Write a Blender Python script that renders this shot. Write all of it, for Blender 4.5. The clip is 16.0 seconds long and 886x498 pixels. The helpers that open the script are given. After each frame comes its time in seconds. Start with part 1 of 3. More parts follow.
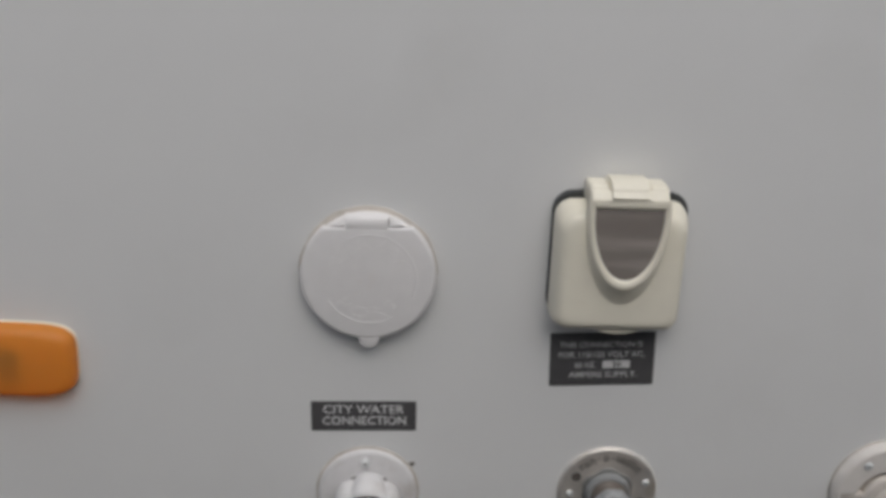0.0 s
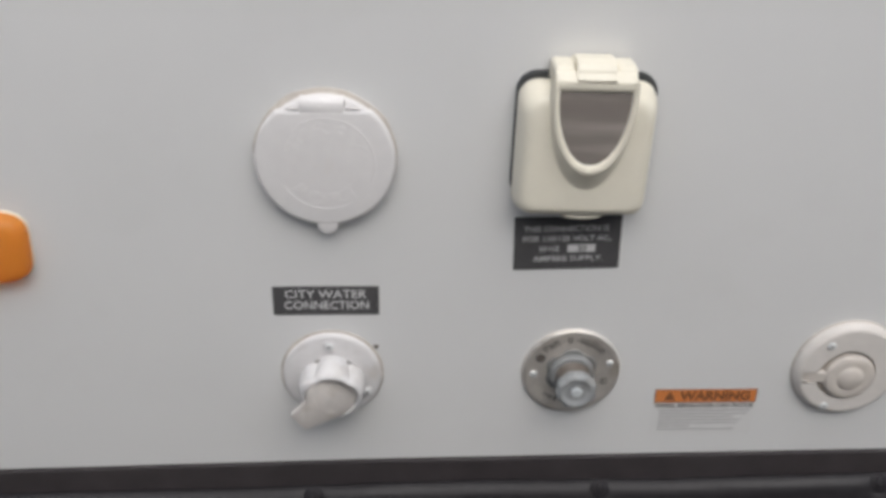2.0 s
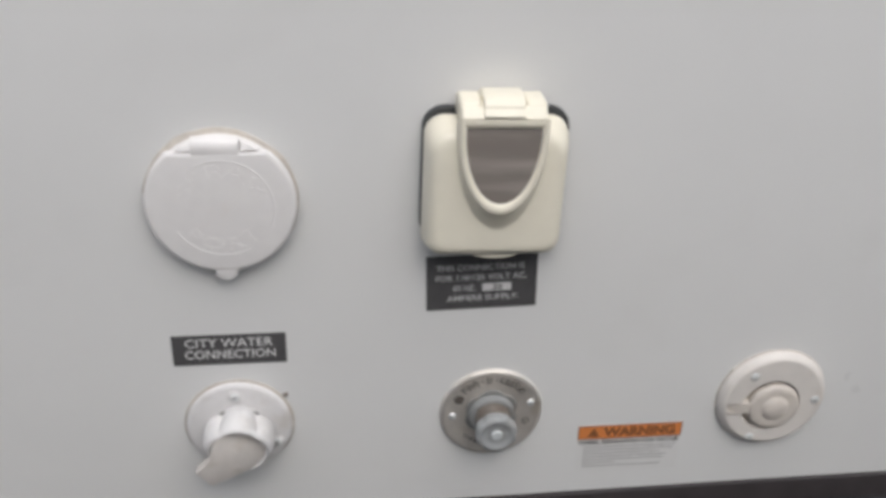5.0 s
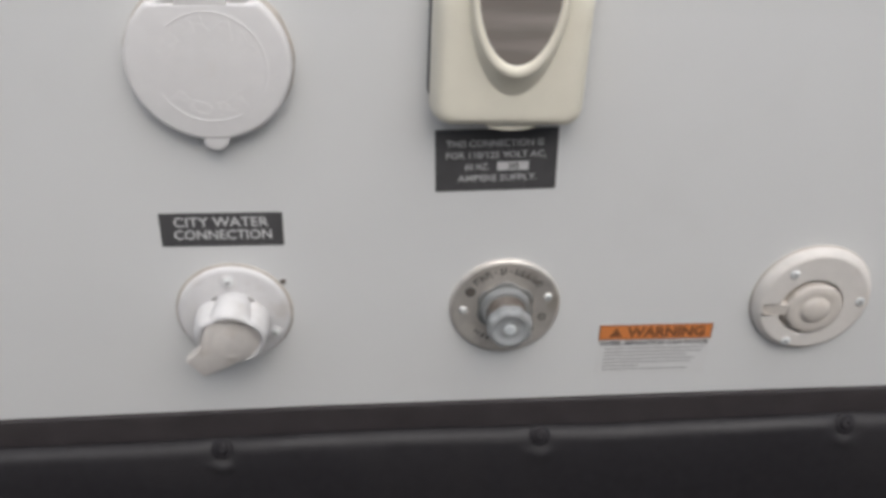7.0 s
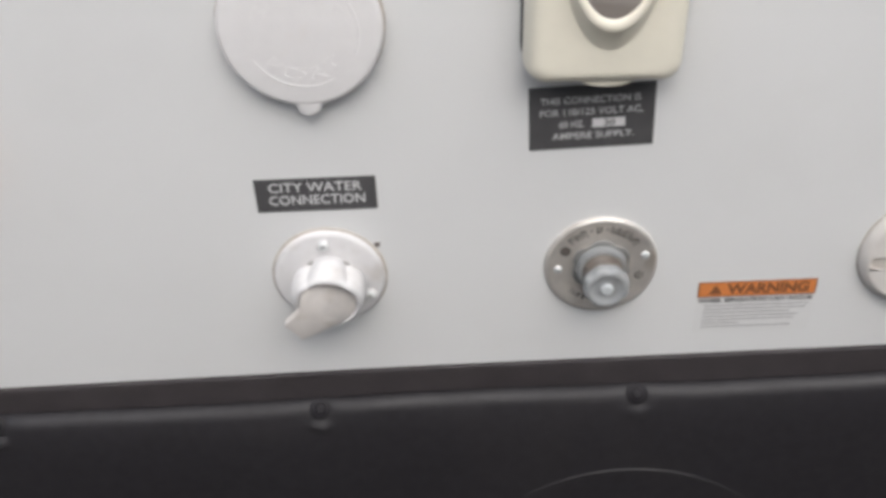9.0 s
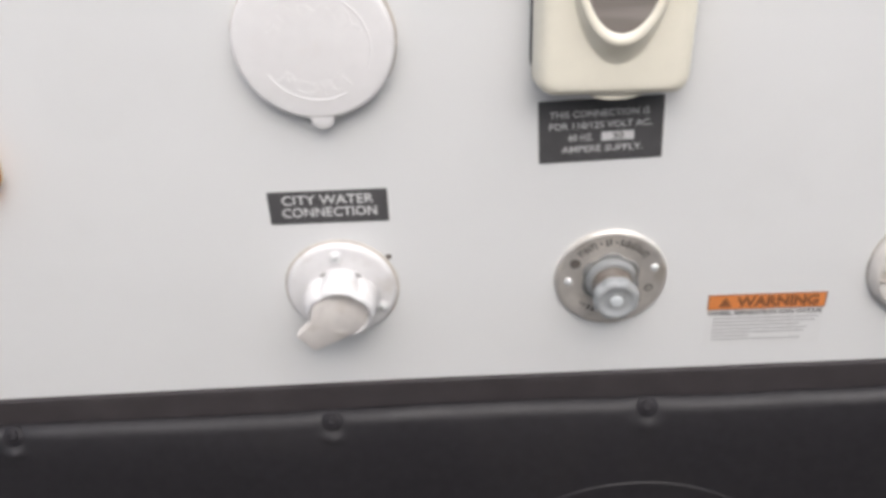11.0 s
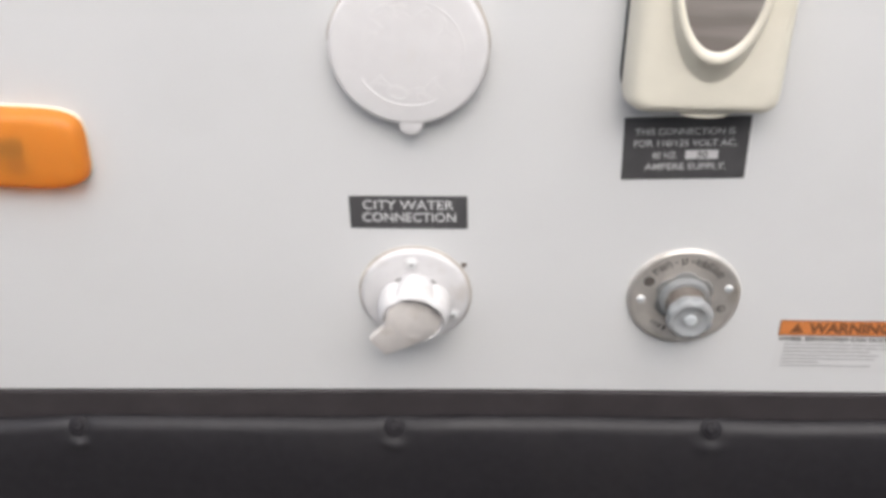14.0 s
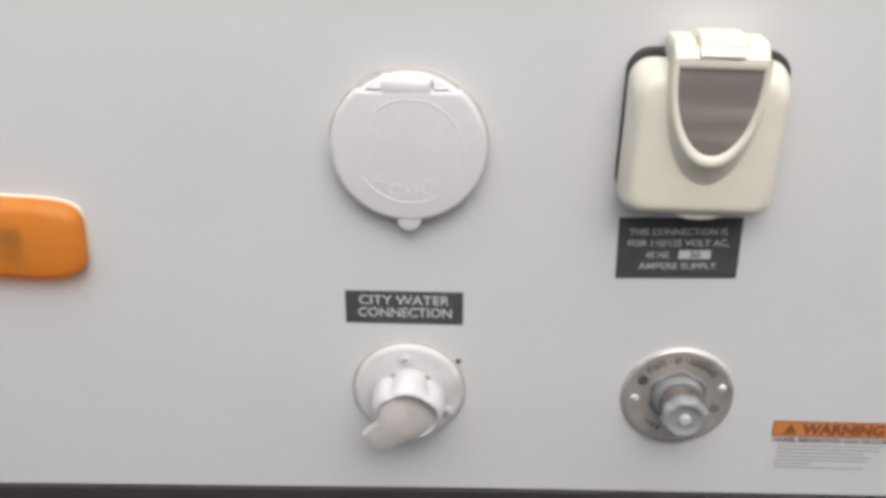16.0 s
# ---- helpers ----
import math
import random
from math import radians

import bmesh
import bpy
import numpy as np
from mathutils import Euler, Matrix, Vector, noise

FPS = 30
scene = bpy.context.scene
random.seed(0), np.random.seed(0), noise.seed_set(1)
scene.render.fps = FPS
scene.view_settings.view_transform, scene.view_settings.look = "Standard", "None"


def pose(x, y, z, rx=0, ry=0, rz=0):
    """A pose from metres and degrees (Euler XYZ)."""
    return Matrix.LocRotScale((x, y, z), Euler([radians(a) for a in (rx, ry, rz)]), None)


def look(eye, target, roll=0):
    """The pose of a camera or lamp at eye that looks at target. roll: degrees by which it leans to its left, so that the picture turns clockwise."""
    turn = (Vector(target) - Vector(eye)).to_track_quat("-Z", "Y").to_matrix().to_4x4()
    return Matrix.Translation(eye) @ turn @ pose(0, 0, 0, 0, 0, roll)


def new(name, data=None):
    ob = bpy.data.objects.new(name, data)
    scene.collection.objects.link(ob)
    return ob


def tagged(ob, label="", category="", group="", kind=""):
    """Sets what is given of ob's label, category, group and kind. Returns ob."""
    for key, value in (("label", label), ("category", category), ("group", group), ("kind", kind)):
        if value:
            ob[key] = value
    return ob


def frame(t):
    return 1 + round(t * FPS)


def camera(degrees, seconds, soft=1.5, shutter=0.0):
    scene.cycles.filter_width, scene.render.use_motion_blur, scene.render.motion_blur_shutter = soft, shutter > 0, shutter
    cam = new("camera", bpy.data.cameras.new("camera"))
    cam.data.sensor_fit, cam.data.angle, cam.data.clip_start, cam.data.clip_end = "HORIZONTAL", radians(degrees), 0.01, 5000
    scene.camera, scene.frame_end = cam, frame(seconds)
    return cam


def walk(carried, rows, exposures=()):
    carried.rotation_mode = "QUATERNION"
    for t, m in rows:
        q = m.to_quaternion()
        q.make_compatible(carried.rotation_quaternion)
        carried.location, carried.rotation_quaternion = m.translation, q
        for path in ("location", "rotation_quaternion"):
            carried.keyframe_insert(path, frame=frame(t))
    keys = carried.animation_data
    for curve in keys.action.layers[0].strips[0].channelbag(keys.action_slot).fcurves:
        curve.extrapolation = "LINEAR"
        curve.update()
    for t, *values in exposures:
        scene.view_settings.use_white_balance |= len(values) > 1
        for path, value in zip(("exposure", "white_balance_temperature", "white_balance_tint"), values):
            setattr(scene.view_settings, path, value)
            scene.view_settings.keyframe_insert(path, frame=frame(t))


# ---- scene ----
cam = camera(50.0, 16.0, soft=3.95)
PATH = [
    (0, (0.0335, -0.6168, 1.1795), (0.1013, 1.2695, 0.5182), 1.08),
    (0.2, (0.0526, -0.6169, 1.1721), (0.0766, 1.2797, 0.5377), 0.49),
    (0.5, (0.0384, -0.6206, 1.1704), (0.1114, 1.2687, 0.5182), 1.13),
    (0.7, (0.0475, -0.6197, 1.1726), (0.0724, 1.2657, 0.5058), 1.01),
    (1, (0.0383, -0.6013, 1.1908), (0.1177, 1.2268, 0.3836), 1.75),
    (1.2, (0.0436, -0.592, 1.2082), (0.1081, 1.229, 0.3837), 1.45),
    (1.3, (0.0467, -0.5836, 1.2132), (0.12, 1.1882, 0.2883), 1.47),
    (1.5, (0.0459, -0.5811, 1.2019), (0.1529, 1.1776, 0.2556), 1.81),
    (2, (0.0555, -0.5911, 1.1926), (0.1404, 1.1697, 0.248), 1.12),
    (2.5, (0.0533, -0.5925, 1.1926), (0.1051, 1.1753, 0.2586), 0.57),
    (3, (0.0521, -0.5906, 1.1992), (0.0449, 1.188, 0.2845), 0.05),
    (3.3, (0.0068, -0.5848, 1.1973), (0.0227, 1.191, 0.2774), -0.10),
    (3.5, (-0.0255, -0.5768, 1.2108), (0.1945, 1.2192, 0.3588), 0.58),
    (3.7, (-0.0274, -0.5709, 1.2183), (0.2496, 1.1959, 0.323), 1.33),
    (4, (0.0043, -0.5547, 1.2121), (0.2993, 1.1902, 0.2803), 2.93),
    (4.2, (0.0458, -0.5525, 1.1998), (0.289, 1.1995, 0.2663), 2.41),
    (6.3, (0.0926, -0.5394, 1.2062), (0.2719, 1.1857, 0.2101), 0.73),
    (6.5, (0.0953, -0.5308, 1.2057), (0.2332, 1.1662, 0.1563), 0.45),
    (6.6, (0.0939, -0.5343, 1.1943), (0.2342, 1.1694, 0.1562), 0.63),
    (6.8, (0.0919, -0.5276, 1.1669), (0.2354, 1.1973, 0.1648), 1.26),
    (7, (0.0962, -0.5251, 1.1401), (0.2386, 1.1725, 0.0922), 1.49),
    (7.2, (0.0952, -0.5245, 1.1393), (0.2065, 1.179, 0.0974), 0.86),
    (7.5, (0.091, -0.5255, 1.1422), (0.1749, 1.1903, 0.118), 0.11),
    (8, (0.0891, -0.5264, 1.1364), (0.1726, 1.1764, 0.0907), -0.41),
    (8.2, (0.0827, -0.5225, 1.1389), (0.1606, 1.1721, 0.0795), -0.36),
    (8.5, (0.086, -0.5151, 1.1476), (0.0762, 1.1485, 0.0373), -2.10),
    (8.7, (0.0847, -0.515, 1.1433), (0.0633, 1.1284, 0.0037), -2.68),
    (10.8, (0.0903, -0.5217, 1.145), (0.0742, 1.1525, 0.0511), -2.65),
    (11, (0.0875, -0.523, 1.1432), (0.0376, 1.145, 0.0407), -3.16),
    (11.2, (0.0802, -0.5212, 1.1464), (-0.0051, 1.1334, 0.026), -3.55),
    (11.5, (0.0707, -0.5226, 1.1424), (-0.0761, 1.1152, 0.0039), -3.78),
    (11.7, (0.0567, -0.5196, 1.1387), (-0.0824, 1.0911, -0.0386), -3.27),
    (12, (0.0556, -0.5268, 1.1285), (-0.081, 1.1001, -0.0268), -2.79),
    (12.5, (0.0519, -0.5235, 1.1289), (-0.0947, 1.0987, -0.0317), -2.99),
    (13, (0.0514, -0.5241, 1.1295), (-0.0916, 1.0988, -0.0305), -2.63),
    (13.5, (0.0526, -0.5302, 1.1303), (-0.0899, 1.1063, -0.0105), -2.44),
    (13.7, (0.0478, -0.5333, 1.1339), (-0.0598, 1.1476, 0.0554), -1.60),
    (14, (0.0531, -0.5332, 1.1385), (-0.046, 1.1612, 0.0807), -1.24),
    (14.2, (0.0529, -0.5317, 1.1397), (-0.0463, 1.1586, 0.0752), -1.52),
    (14.5, (0.0518, -0.5336, 1.1367), (-0.0725, 1.156, 0.0738), -1.84),
    (15, (0.0472, -0.5388, 1.1343), (-0.0551, 1.1845, 0.1245), -1.23),
    (15.5, (0.0475, -0.5391, 1.1321), (-0.0289, 1.2068, 0.1595), -1.12),
    (15.7, (0.0487, -0.5368, 1.1446), (-0.0496, 1.2211, 0.1958), -1.27),
    (16, (0.0429, -0.5373, 1.14), (-0.0168, 1.2574, 0.2595), 0.28),
]
EXPOSURES = [(0, -0.33, 6450, 8.5), (0.5, -0.43, 6450, 8.5), (1, -0.12, 6450, 8.5), (1.5, 0.17, 6450, 8.5), (2, 0.19, 6450, 8.5), (2.5, 0.18, 6450, 8.5),
             (3, 0.17, 6450, 8.5), (3.5, 0.19, 6450, 8.5), (4, 0.22, 6450, 8.5), (6.5, 0.24, 6450, 8.5), (7, 0.29, 6450, 8.5), (7.5, 0.43, 6450, 8.5),
             (8, 0.50, 6450, 8.5), (8.5, 0.55, 6450, 8.5), (11, 0.86, 6500, 10), (11.5, 0.84, 6500, 10), (12, 0.88, 6500, 10), (12.5, 0.96, 6500, 10),
             (13, 0.96, 6500, 10), (13.5, 0.96, 6500, 10), (14, 0.83, 6500, 10), (14.5, 0.75, 6500, 10), (15, 0.75, 6500, 10), (15.5, 0.75, 6500, 10),
             (16, 0.52, 6500, 10)]
walk(cam, [(t, look(eye, target, roll)) for t, eye, target, roll in PATH], EXPOSURES)

# ---- daylight: bright overcast, light from high in front of the trailer side ----
world = bpy.data.worlds.new("overcast_sky")
scene.world = world
world.use_nodes = True
wn, wl = world.node_tree.nodes, world.node_tree.links
wn.clear()
sky = wn.new("ShaderNodeTexSky")
sky.sky_type, sky.sun_disc = "NISHITA", False
sky.sun_elevation, sky.sun_rotation = radians(54), radians(170)
sky.air_density, sky.dust_density = 1.0, 3.0
background = wn.new("ShaderNodeBackground")
background.inputs["Strength"].default_value = 0.14
world_out = wn.new("ShaderNodeOutputWorld")
cloud = wn.new("ShaderNodeHueSaturation")
cloud.inputs["Saturation"].default_value = 0.62
wl.new(sky.outputs[0], cloud.inputs["Color"])
wl.new(cloud.outputs[0], background.inputs["Color"])
wl.new(background.outputs[0], world_out.inputs["Surface"])

sun_data = bpy.data.lights.new("sun", "SUN")
sun_data.energy, sun_data.angle, sun_data.color = 1.6, radians(72), (1.0, 0.965, 0.925)
sun = new("sun", sun_data)
sun.matrix_world = look((0.6, -3.4, 4.7), (0, 0, 0))


# ---- materials ----
def mat(name, colour, rough=0.4, metal=0.0, vary=0.06, scale=60.0, stain=None, stain_scale=6.0, stain_at=0.62,
        bump=0.0, bump_scale=400.0, coat=0.0, spec=0.5):
    """A surface with fine grain, broader patches of stain, uneven gloss and a fine relief."""
    m = bpy.data.materials.new(name)
    m.use_nodes = True
    n, l = m.node_tree.nodes, m.node_tree.links
    b = n["Principled BSDF"]
    co = n.new("ShaderNodeTexCoord")
    fine = n.new("ShaderNodeTexNoise")
    fine.inputs["Scale"].default_value, fine.inputs["Detail"].default_value = scale, 6
    l.new(co.outputs["Object"], fine.inputs["Vector"])
    ramp = n.new("ShaderNodeMapRange")
    ramp.inputs["From Min"].default_value, ramp.inputs["From Max"].default_value = 0.3, 0.7
    ramp.inputs["To Min"].default_value, ramp.inputs["To Max"].default_value = 1 - vary, 1 + vary * 0.4
    l.new(fine.outputs["Fac"], ramp.inputs["Value"])
    tone = n.new("ShaderNodeMix")
    tone.data_type, tone.blend_type = "RGBA", "MULTIPLY"
    tone.inputs["Factor"].default_value = 1.0
    tone.inputs["A"].default_value = (*colour, 1)
    l.new(ramp.outputs["Result"], tone.inputs["B"])
    last = tone.outputs["Result"]
    broad = n.new("ShaderNodeTexNoise")
    broad.inputs["Scale"].default_value, broad.inputs["Detail"].default_value = stain_scale, 4
    l.new(co.outputs["Object"], broad.inputs["Vector"])
    if stain:
        edge = n.new("ShaderNodeMapRange")
        edge.inputs["From Min"].default_value, edge.inputs["From Max"].default_value = stain_at, stain_at + 0.22
        edge.inputs["To Max"].default_value = 0.75
        l.new(broad.outputs["Fac"], edge.inputs["Value"])
        dirt = n.new("ShaderNodeMix")
        dirt.data_type = "RGBA"
        dirt.inputs["B"].default_value = (*stain, 1)
        l.new(last, dirt.inputs["A"])
        l.new(edge.outputs["Result"], dirt.inputs["Factor"])
        last = dirt.outputs["Result"]
    l.new(last, b.inputs["Base Color"])
    gloss = n.new("ShaderNodeMapRange")
    gloss.inputs["From Min"].default_value, gloss.inputs["From Max"].default_value = 0.3, 0.7
    gloss.inputs["To Min"].default_value, gloss.inputs["To Max"].default_value = rough * 0.85, min(1, rough * 1.2)
    l.new(broad.outputs["Fac"], gloss.inputs["Value"])
    l.new(gloss.outputs["Result"], b.inputs["Roughness"])
    b.inputs["Metallic"].default_value = metal
    b.inputs["Coat Weight"].default_value = coat
    b.inputs["Specular IOR Level"].default_value = spec
    if bump:
        grain = n.new("ShaderNodeTexNoise")
        grain.inputs["Scale"].default_value, grain.inputs["Detail"].default_value = bump_scale, 3
        l.new(co.outputs["Object"], grain.inputs["Vector"])
        relief = n.new("ShaderNodeBump")
        relief.inputs["Strength"].default_value, relief.inputs["Distance"].default_value = bump, 0.001
        l.new(grain.outputs["Fac"], relief.inputs["Height"])
        l.new(relief.outputs["Normal"], b.inputs["Normal"])
    return m


GELCOAT = mat("white_gelcoat", (0.74, 0.74, 0.735), 0.32, vary=0.02, scale=9, stain=(0.69, 0.688, 0.678), stain_scale=8, stain_at=0.57,
              bump=0.04, bump_scale=60, coat=0.6)
TRIM_BLACK = mat("dark_trim", (0.051, 0.044, 0.046), 0.5, vary=0.2, scale=40, stain=(0.06, 0.055, 0.05), stain_scale=14)
SKIRT_BLACK = mat("black_plastic", (0.0202, 0.0185, 0.0211), 0.5, vary=0.25, scale=120, stain=(0.027, 0.024, 0.025), stain_scale=9,
                  stain_at=0.55, bump=0.2, bump_scale=700, spec=0.4)
SKIRT_GLINT = mat("pale_glint_edge", (0.036, 0.033, 0.035), 0.45, vary=0.3, scale=150)
SCREW_BLACK = mat("black_screw", (0.018, 0.016, 0.019), 0.55, vary=0.2, scale=300, spec=0.25)
WHITE = mat("white_plastic", (0.775, 0.757, 0.752), 0.38, vary=0.03, scale=90, stain=(0.66, 0.6, 0.54), stain_scale=22, stain_at=0.62,
            bump=0.06, bump_scale=900)
WHITE_DULL = mat("aged_white_plastic", (0.70, 0.665, 0.63), 0.45, vary=0.05, scale=120, stain=(0.56, 0.5, 0.44), stain_scale=35,
                 stain_at=0.58, bump=0.1, bump_scale=900)
CHALKY = mat("chalky_white_plastic", (0.715, 0.703, 0.703), 0.46, vary=0.05, scale=110, stain=(0.52, 0.485, 0.45), stain_scale=45, stain_at=0.56,
             bump=0.1, bump_scale=900, spec=0.35)
TANNED = mat("tanned_white_plastic", (0.70, 0.662, 0.63), 0.5, vary=0.08, scale=110, stain=(0.54, 0.49, 0.44), stain_scale=60, stain_at=0.5,
             bump=0.1, bump_scale=900, spec=0.3)
AGED = mat("yellowed_white_plastic", (0.63, 0.583, 0.535), 0.48, vary=0.06, scale=110, stain=(0.52, 0.47, 0.415), stain_scale=60, stain_at=0.52,
           bump=0.1, bump_scale=900, spec=0.3)
STEM = mat("brown_grey_plastic", (0.20, 0.175, 0.155), 0.45, vary=0.2, scale=150, stain=(0.13, 0.10, 0.08), stain_scale=90, stain_at=0.45)
COLLAR = mat("cloudy_grey_plastic", (0.275, 0.282, 0.282), 0.45, vary=0.1, scale=160, stain=(0.2, 0.185, 0.165), stain_scale=80, stain_at=0.5)
NOZZLE_DARK = mat("dull_grey_plastic", (0.20, 0.20, 0.195), 0.42, vary=0.1, scale=160, stain=(0.17, 0.15, 0.13), stain_scale=80, stain_at=0.5)
CREAM = mat("cream_plastic", (0.80, 0.757, 0.64), 0.33, vary=0.03, scale=70, stain=(0.62, 0.56, 0.44), stain_scale=18, stain_at=0.6,
            bump=0.05, bump_scale=900)
GASKET = mat("dark_rubber", (0.05, 0.053, 0.055), 0.6, vary=0.25, scale=150)
SEALANT = mat("tan_sealant", (0.53, 0.49, 0.44), 0.6, vary=0.2, scale=130, stain=(0.43, 0.38, 0.32), stain_scale=50, stain_at=0.5)
STEEL = mat("brushed_steel", (0.74, 0.70, 0.65), 0.40, metal=0.65, vary=0.15, scale=80, stain=(0.44, 0.385, 0.31), stain_scale=45,
            stain_at=0.55, bump=0.15, bump_scale=500)
ETCH = mat("etched_ink", (0.12, 0.104, 0.092), 0.6, vary=0.25, scale=300)
ZINC = mat("zinc_screw", (0.80, 0.81, 0.81), 0.3, metal=0.25, vary=0.15, scale=400)
SLOT = mat("screw_recess", (0.45, 0.45, 0.45), 0.5, vary=0.2, scale=400)
NOZZLE = mat("milky_grey_plastic", (0.335, 0.346, 0.35), 0.55, vary=0.08, scale=160, stain=(0.24, 0.225, 0.205), stain_scale=70, stain_at=0.5)
SLOT_SHADE = mat("slot_shade_grey", (0.34, 0.33, 0.32), 0.6, vary=0.1, scale=300)
NOZZLE_PALE = mat("pale_plug", (0.58, 0.61, 0.62), 0.35, vary=0.05, scale=160)
LABEL_BLACK = mat("black_vinyl", (0.083, 0.081, 0.083), 0.5, vary=0.15, scale=60, stain=(0.055, 0.053, 0.054), stain_scale=40, spec=0.4)
LABEL_INK = mat("white_print", (0.69, 0.68, 0.68), 0.5, vary=0.06, scale=200)
LABEL_DIM = mat("worn_white_print", (0.58, 0.57, 0.57), 0.5, vary=0.25, scale=500)
STICKER = mat("white_sticker", (0.73, 0.728, 0.72), 0.32, vary=0.02, scale=60, coat=0.6)
ORANGE = mat("orange_print", (0.72, 0.25, 0.075), 0.45, vary=0.08, scale=90)
BROWN_INK = mat("dark_print", (0.25, 0.095, 0.04), 0.5, vary=0.2, scale=300)
GREY_INK = mat("grey_print", (0.17, 0.165, 0.165), 0.5, vary=0.3, scale=700)
FINE_INK = mat("fine_grey_print", (0.36, 0.35, 0.35), 0.5, vary=0.3, scale=900)
AMBER_BASE = mat("white_lamp_base", (0.76, 0.66, 0.49), 0.5, vary=0.03, scale=90)
SOCKET = mat("dark_socket", (0.05, 0.013, 0.004), 0.5, vary=0.3, scale=300)
SOCKET_WARM = mat("brown_bulb", (0.22, 0.06, 0.015), 0.3, vary=0.3, scale=300)
PRISM = mat("bright_reflector", (0.95, 0.85, 0.45), 0.15, vary=0.05, scale=200, coat=0.5)
SPECK = mat("dark_sealant_speck", (0.15, 0.125, 0.11), 0.6, vary=0.3, scale=500)
GROUND = mat("dusty_asphalt", (0.105, 0.098, 0.09), 0.85, vary=0.25, scale=40, stain=(0.075, 0.069, 0.064), stain_scale=0.8, stain_at=0.5,
             bump=0.5, bump_scale=120)

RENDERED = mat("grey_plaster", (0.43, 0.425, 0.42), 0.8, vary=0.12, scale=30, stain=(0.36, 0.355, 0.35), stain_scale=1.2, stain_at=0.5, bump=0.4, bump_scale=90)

# amber lens: coloured see-through plastic
AMBER = mat("amber_lens", (0.98, 0.41, 0.09), 0.36, vary=0.04, scale=50, coat=0.25)
an, al = AMBER.node_tree.nodes, AMBER.node_tree.links
clear = an.new("ShaderNodeBsdfTransparent")
clear.inputs["Color"].default_value = (1.0, 0.56, 0.08, 1)
blend = an.new("ShaderNodeMixShader")
blend.inputs["Fac"].default_value = 0.58
al.new(an["Principled BSDF"].outputs[0], blend.inputs[1])
al.new(clear.outputs[0], blend.inputs[2])
al.new(blend.outputs[0], an["Material Output"].inputs["Surface"])

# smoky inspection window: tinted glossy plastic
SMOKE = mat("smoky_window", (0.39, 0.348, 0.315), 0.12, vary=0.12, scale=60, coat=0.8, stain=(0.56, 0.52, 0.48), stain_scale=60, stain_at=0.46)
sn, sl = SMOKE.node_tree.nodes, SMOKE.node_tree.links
# paler sideways streaks painted into the window stand for reflections on it
streak = sn.new("ShaderNodeMapping")
streak.inputs["Scale"].default_value = (0.16, 1.0, 1.5)
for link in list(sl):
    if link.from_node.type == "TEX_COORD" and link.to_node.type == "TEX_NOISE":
        sl.new(streak.outputs["Vector"], link.to_socket)
sl.new([n for n in sn if n.type == "TEX_COORD"][0].outputs["Object"], streak.inputs["Vector"])
dim = sn.new("ShaderNodeBsdfTransparent")
dim.inputs["Color"].default_value = (0.55, 0.5, 0.48, 1)
half = sn.new("ShaderNodeMixShader")
half.inputs["Fac"].default_value = 0.45
sl.new(sn["Principled BSDF"].outputs[0], half.inputs[1])
sl.new(dim.outputs[0], half.inputs[2])
sl.new(half.outputs[0], sn["Material Output"].inputs["Surface"])


# ---- mesh helpers: a thing on the wall is drawn in u (right), v (up), w (out of the wall) ----
def thing(name, x, z, label, category, group="", turn=0.0):
    ob = new(name)
    ob.empty_display_size = 0.02
    ob.matrix_world = pose(x, 0, z, 0, -turn, 0)
    return tagged(ob, label, category, group)


def finish(name, bm, material, parent=None, label="", smooth=35):
    bmesh.ops.remove_doubles(bm, verts=bm.verts, dist=1e-6)
    bmesh.ops.recalc_face_normals(bm, faces=bm.faces)
    me = bpy.data.meshes.new(name)
    bm.to_mesh(me)
    bm.free()
    me.materials.append(material)
    if smooth:
        me.shade_smooth()
        me.set_sharp_from_angle(angle=radians(smooth))
    ob = new(name, me)
    ob.parent = parent
    return tagged(ob, label)


part = finish


def loft(loops, bm=None, cap=(True, True)):
    """Bridges loops of (u, v, w) points with equal counts, and closes the ends."""
    bm = bm or bmesh.new()
    rings = [[bm.verts.new((u, -w, v)) for u, v, w in loop] for loop in loops]
    for a, b in zip(rings, rings[1:]):
        for i in range(len(a)):
            j = (i + 1) % len(a)
            bm.faces.new((a[i], a[j], b[j], b[i]))
    if cap[0]:
        bm.faces.new(rings[0])
    if cap[1]:
        bm.faces.new(rings[-1])
    return bm


def circle(r, w, u=0.0, v=0.0, n=72, lobes=0, deep=0.0, turn=0.0):
    out = []
    for i in range(n):
        a = 2 * math.pi * i / n
        rr = r * (1 - deep * (0.5 - 0.5 * math.cos(lobes * (a - turn))) ** 1.6) if lobes else r
        out.append((u + rr * math.cos(a), v + rr * math.sin(a), w))
    return out


def lathe(profile, u=0.0, v=0.0, n=72, bm=None, **kw):
    """A turned body from (radius, w) pairs."""
    return loft([circle(max(r, 1e-5), w, u, v, n, **kw) for r, w in profile], bm)


def rrect(wide, high, r, w, u=0.0, v=0.0, n=8):
    out = []
    for cx, cy, a0 in ((1, 1, 0), (-1, 1, 90), (-1, -1, 180), (1, -1, 270)):
        for i in range(n + 1):
            a = radians(a0 + 90 * i / n)
            out.append((u + cx * (wide / 2 - r) + r * math.cos(a), v + cy * (high / 2 - r) + r * math.sin(a), w))
    return out


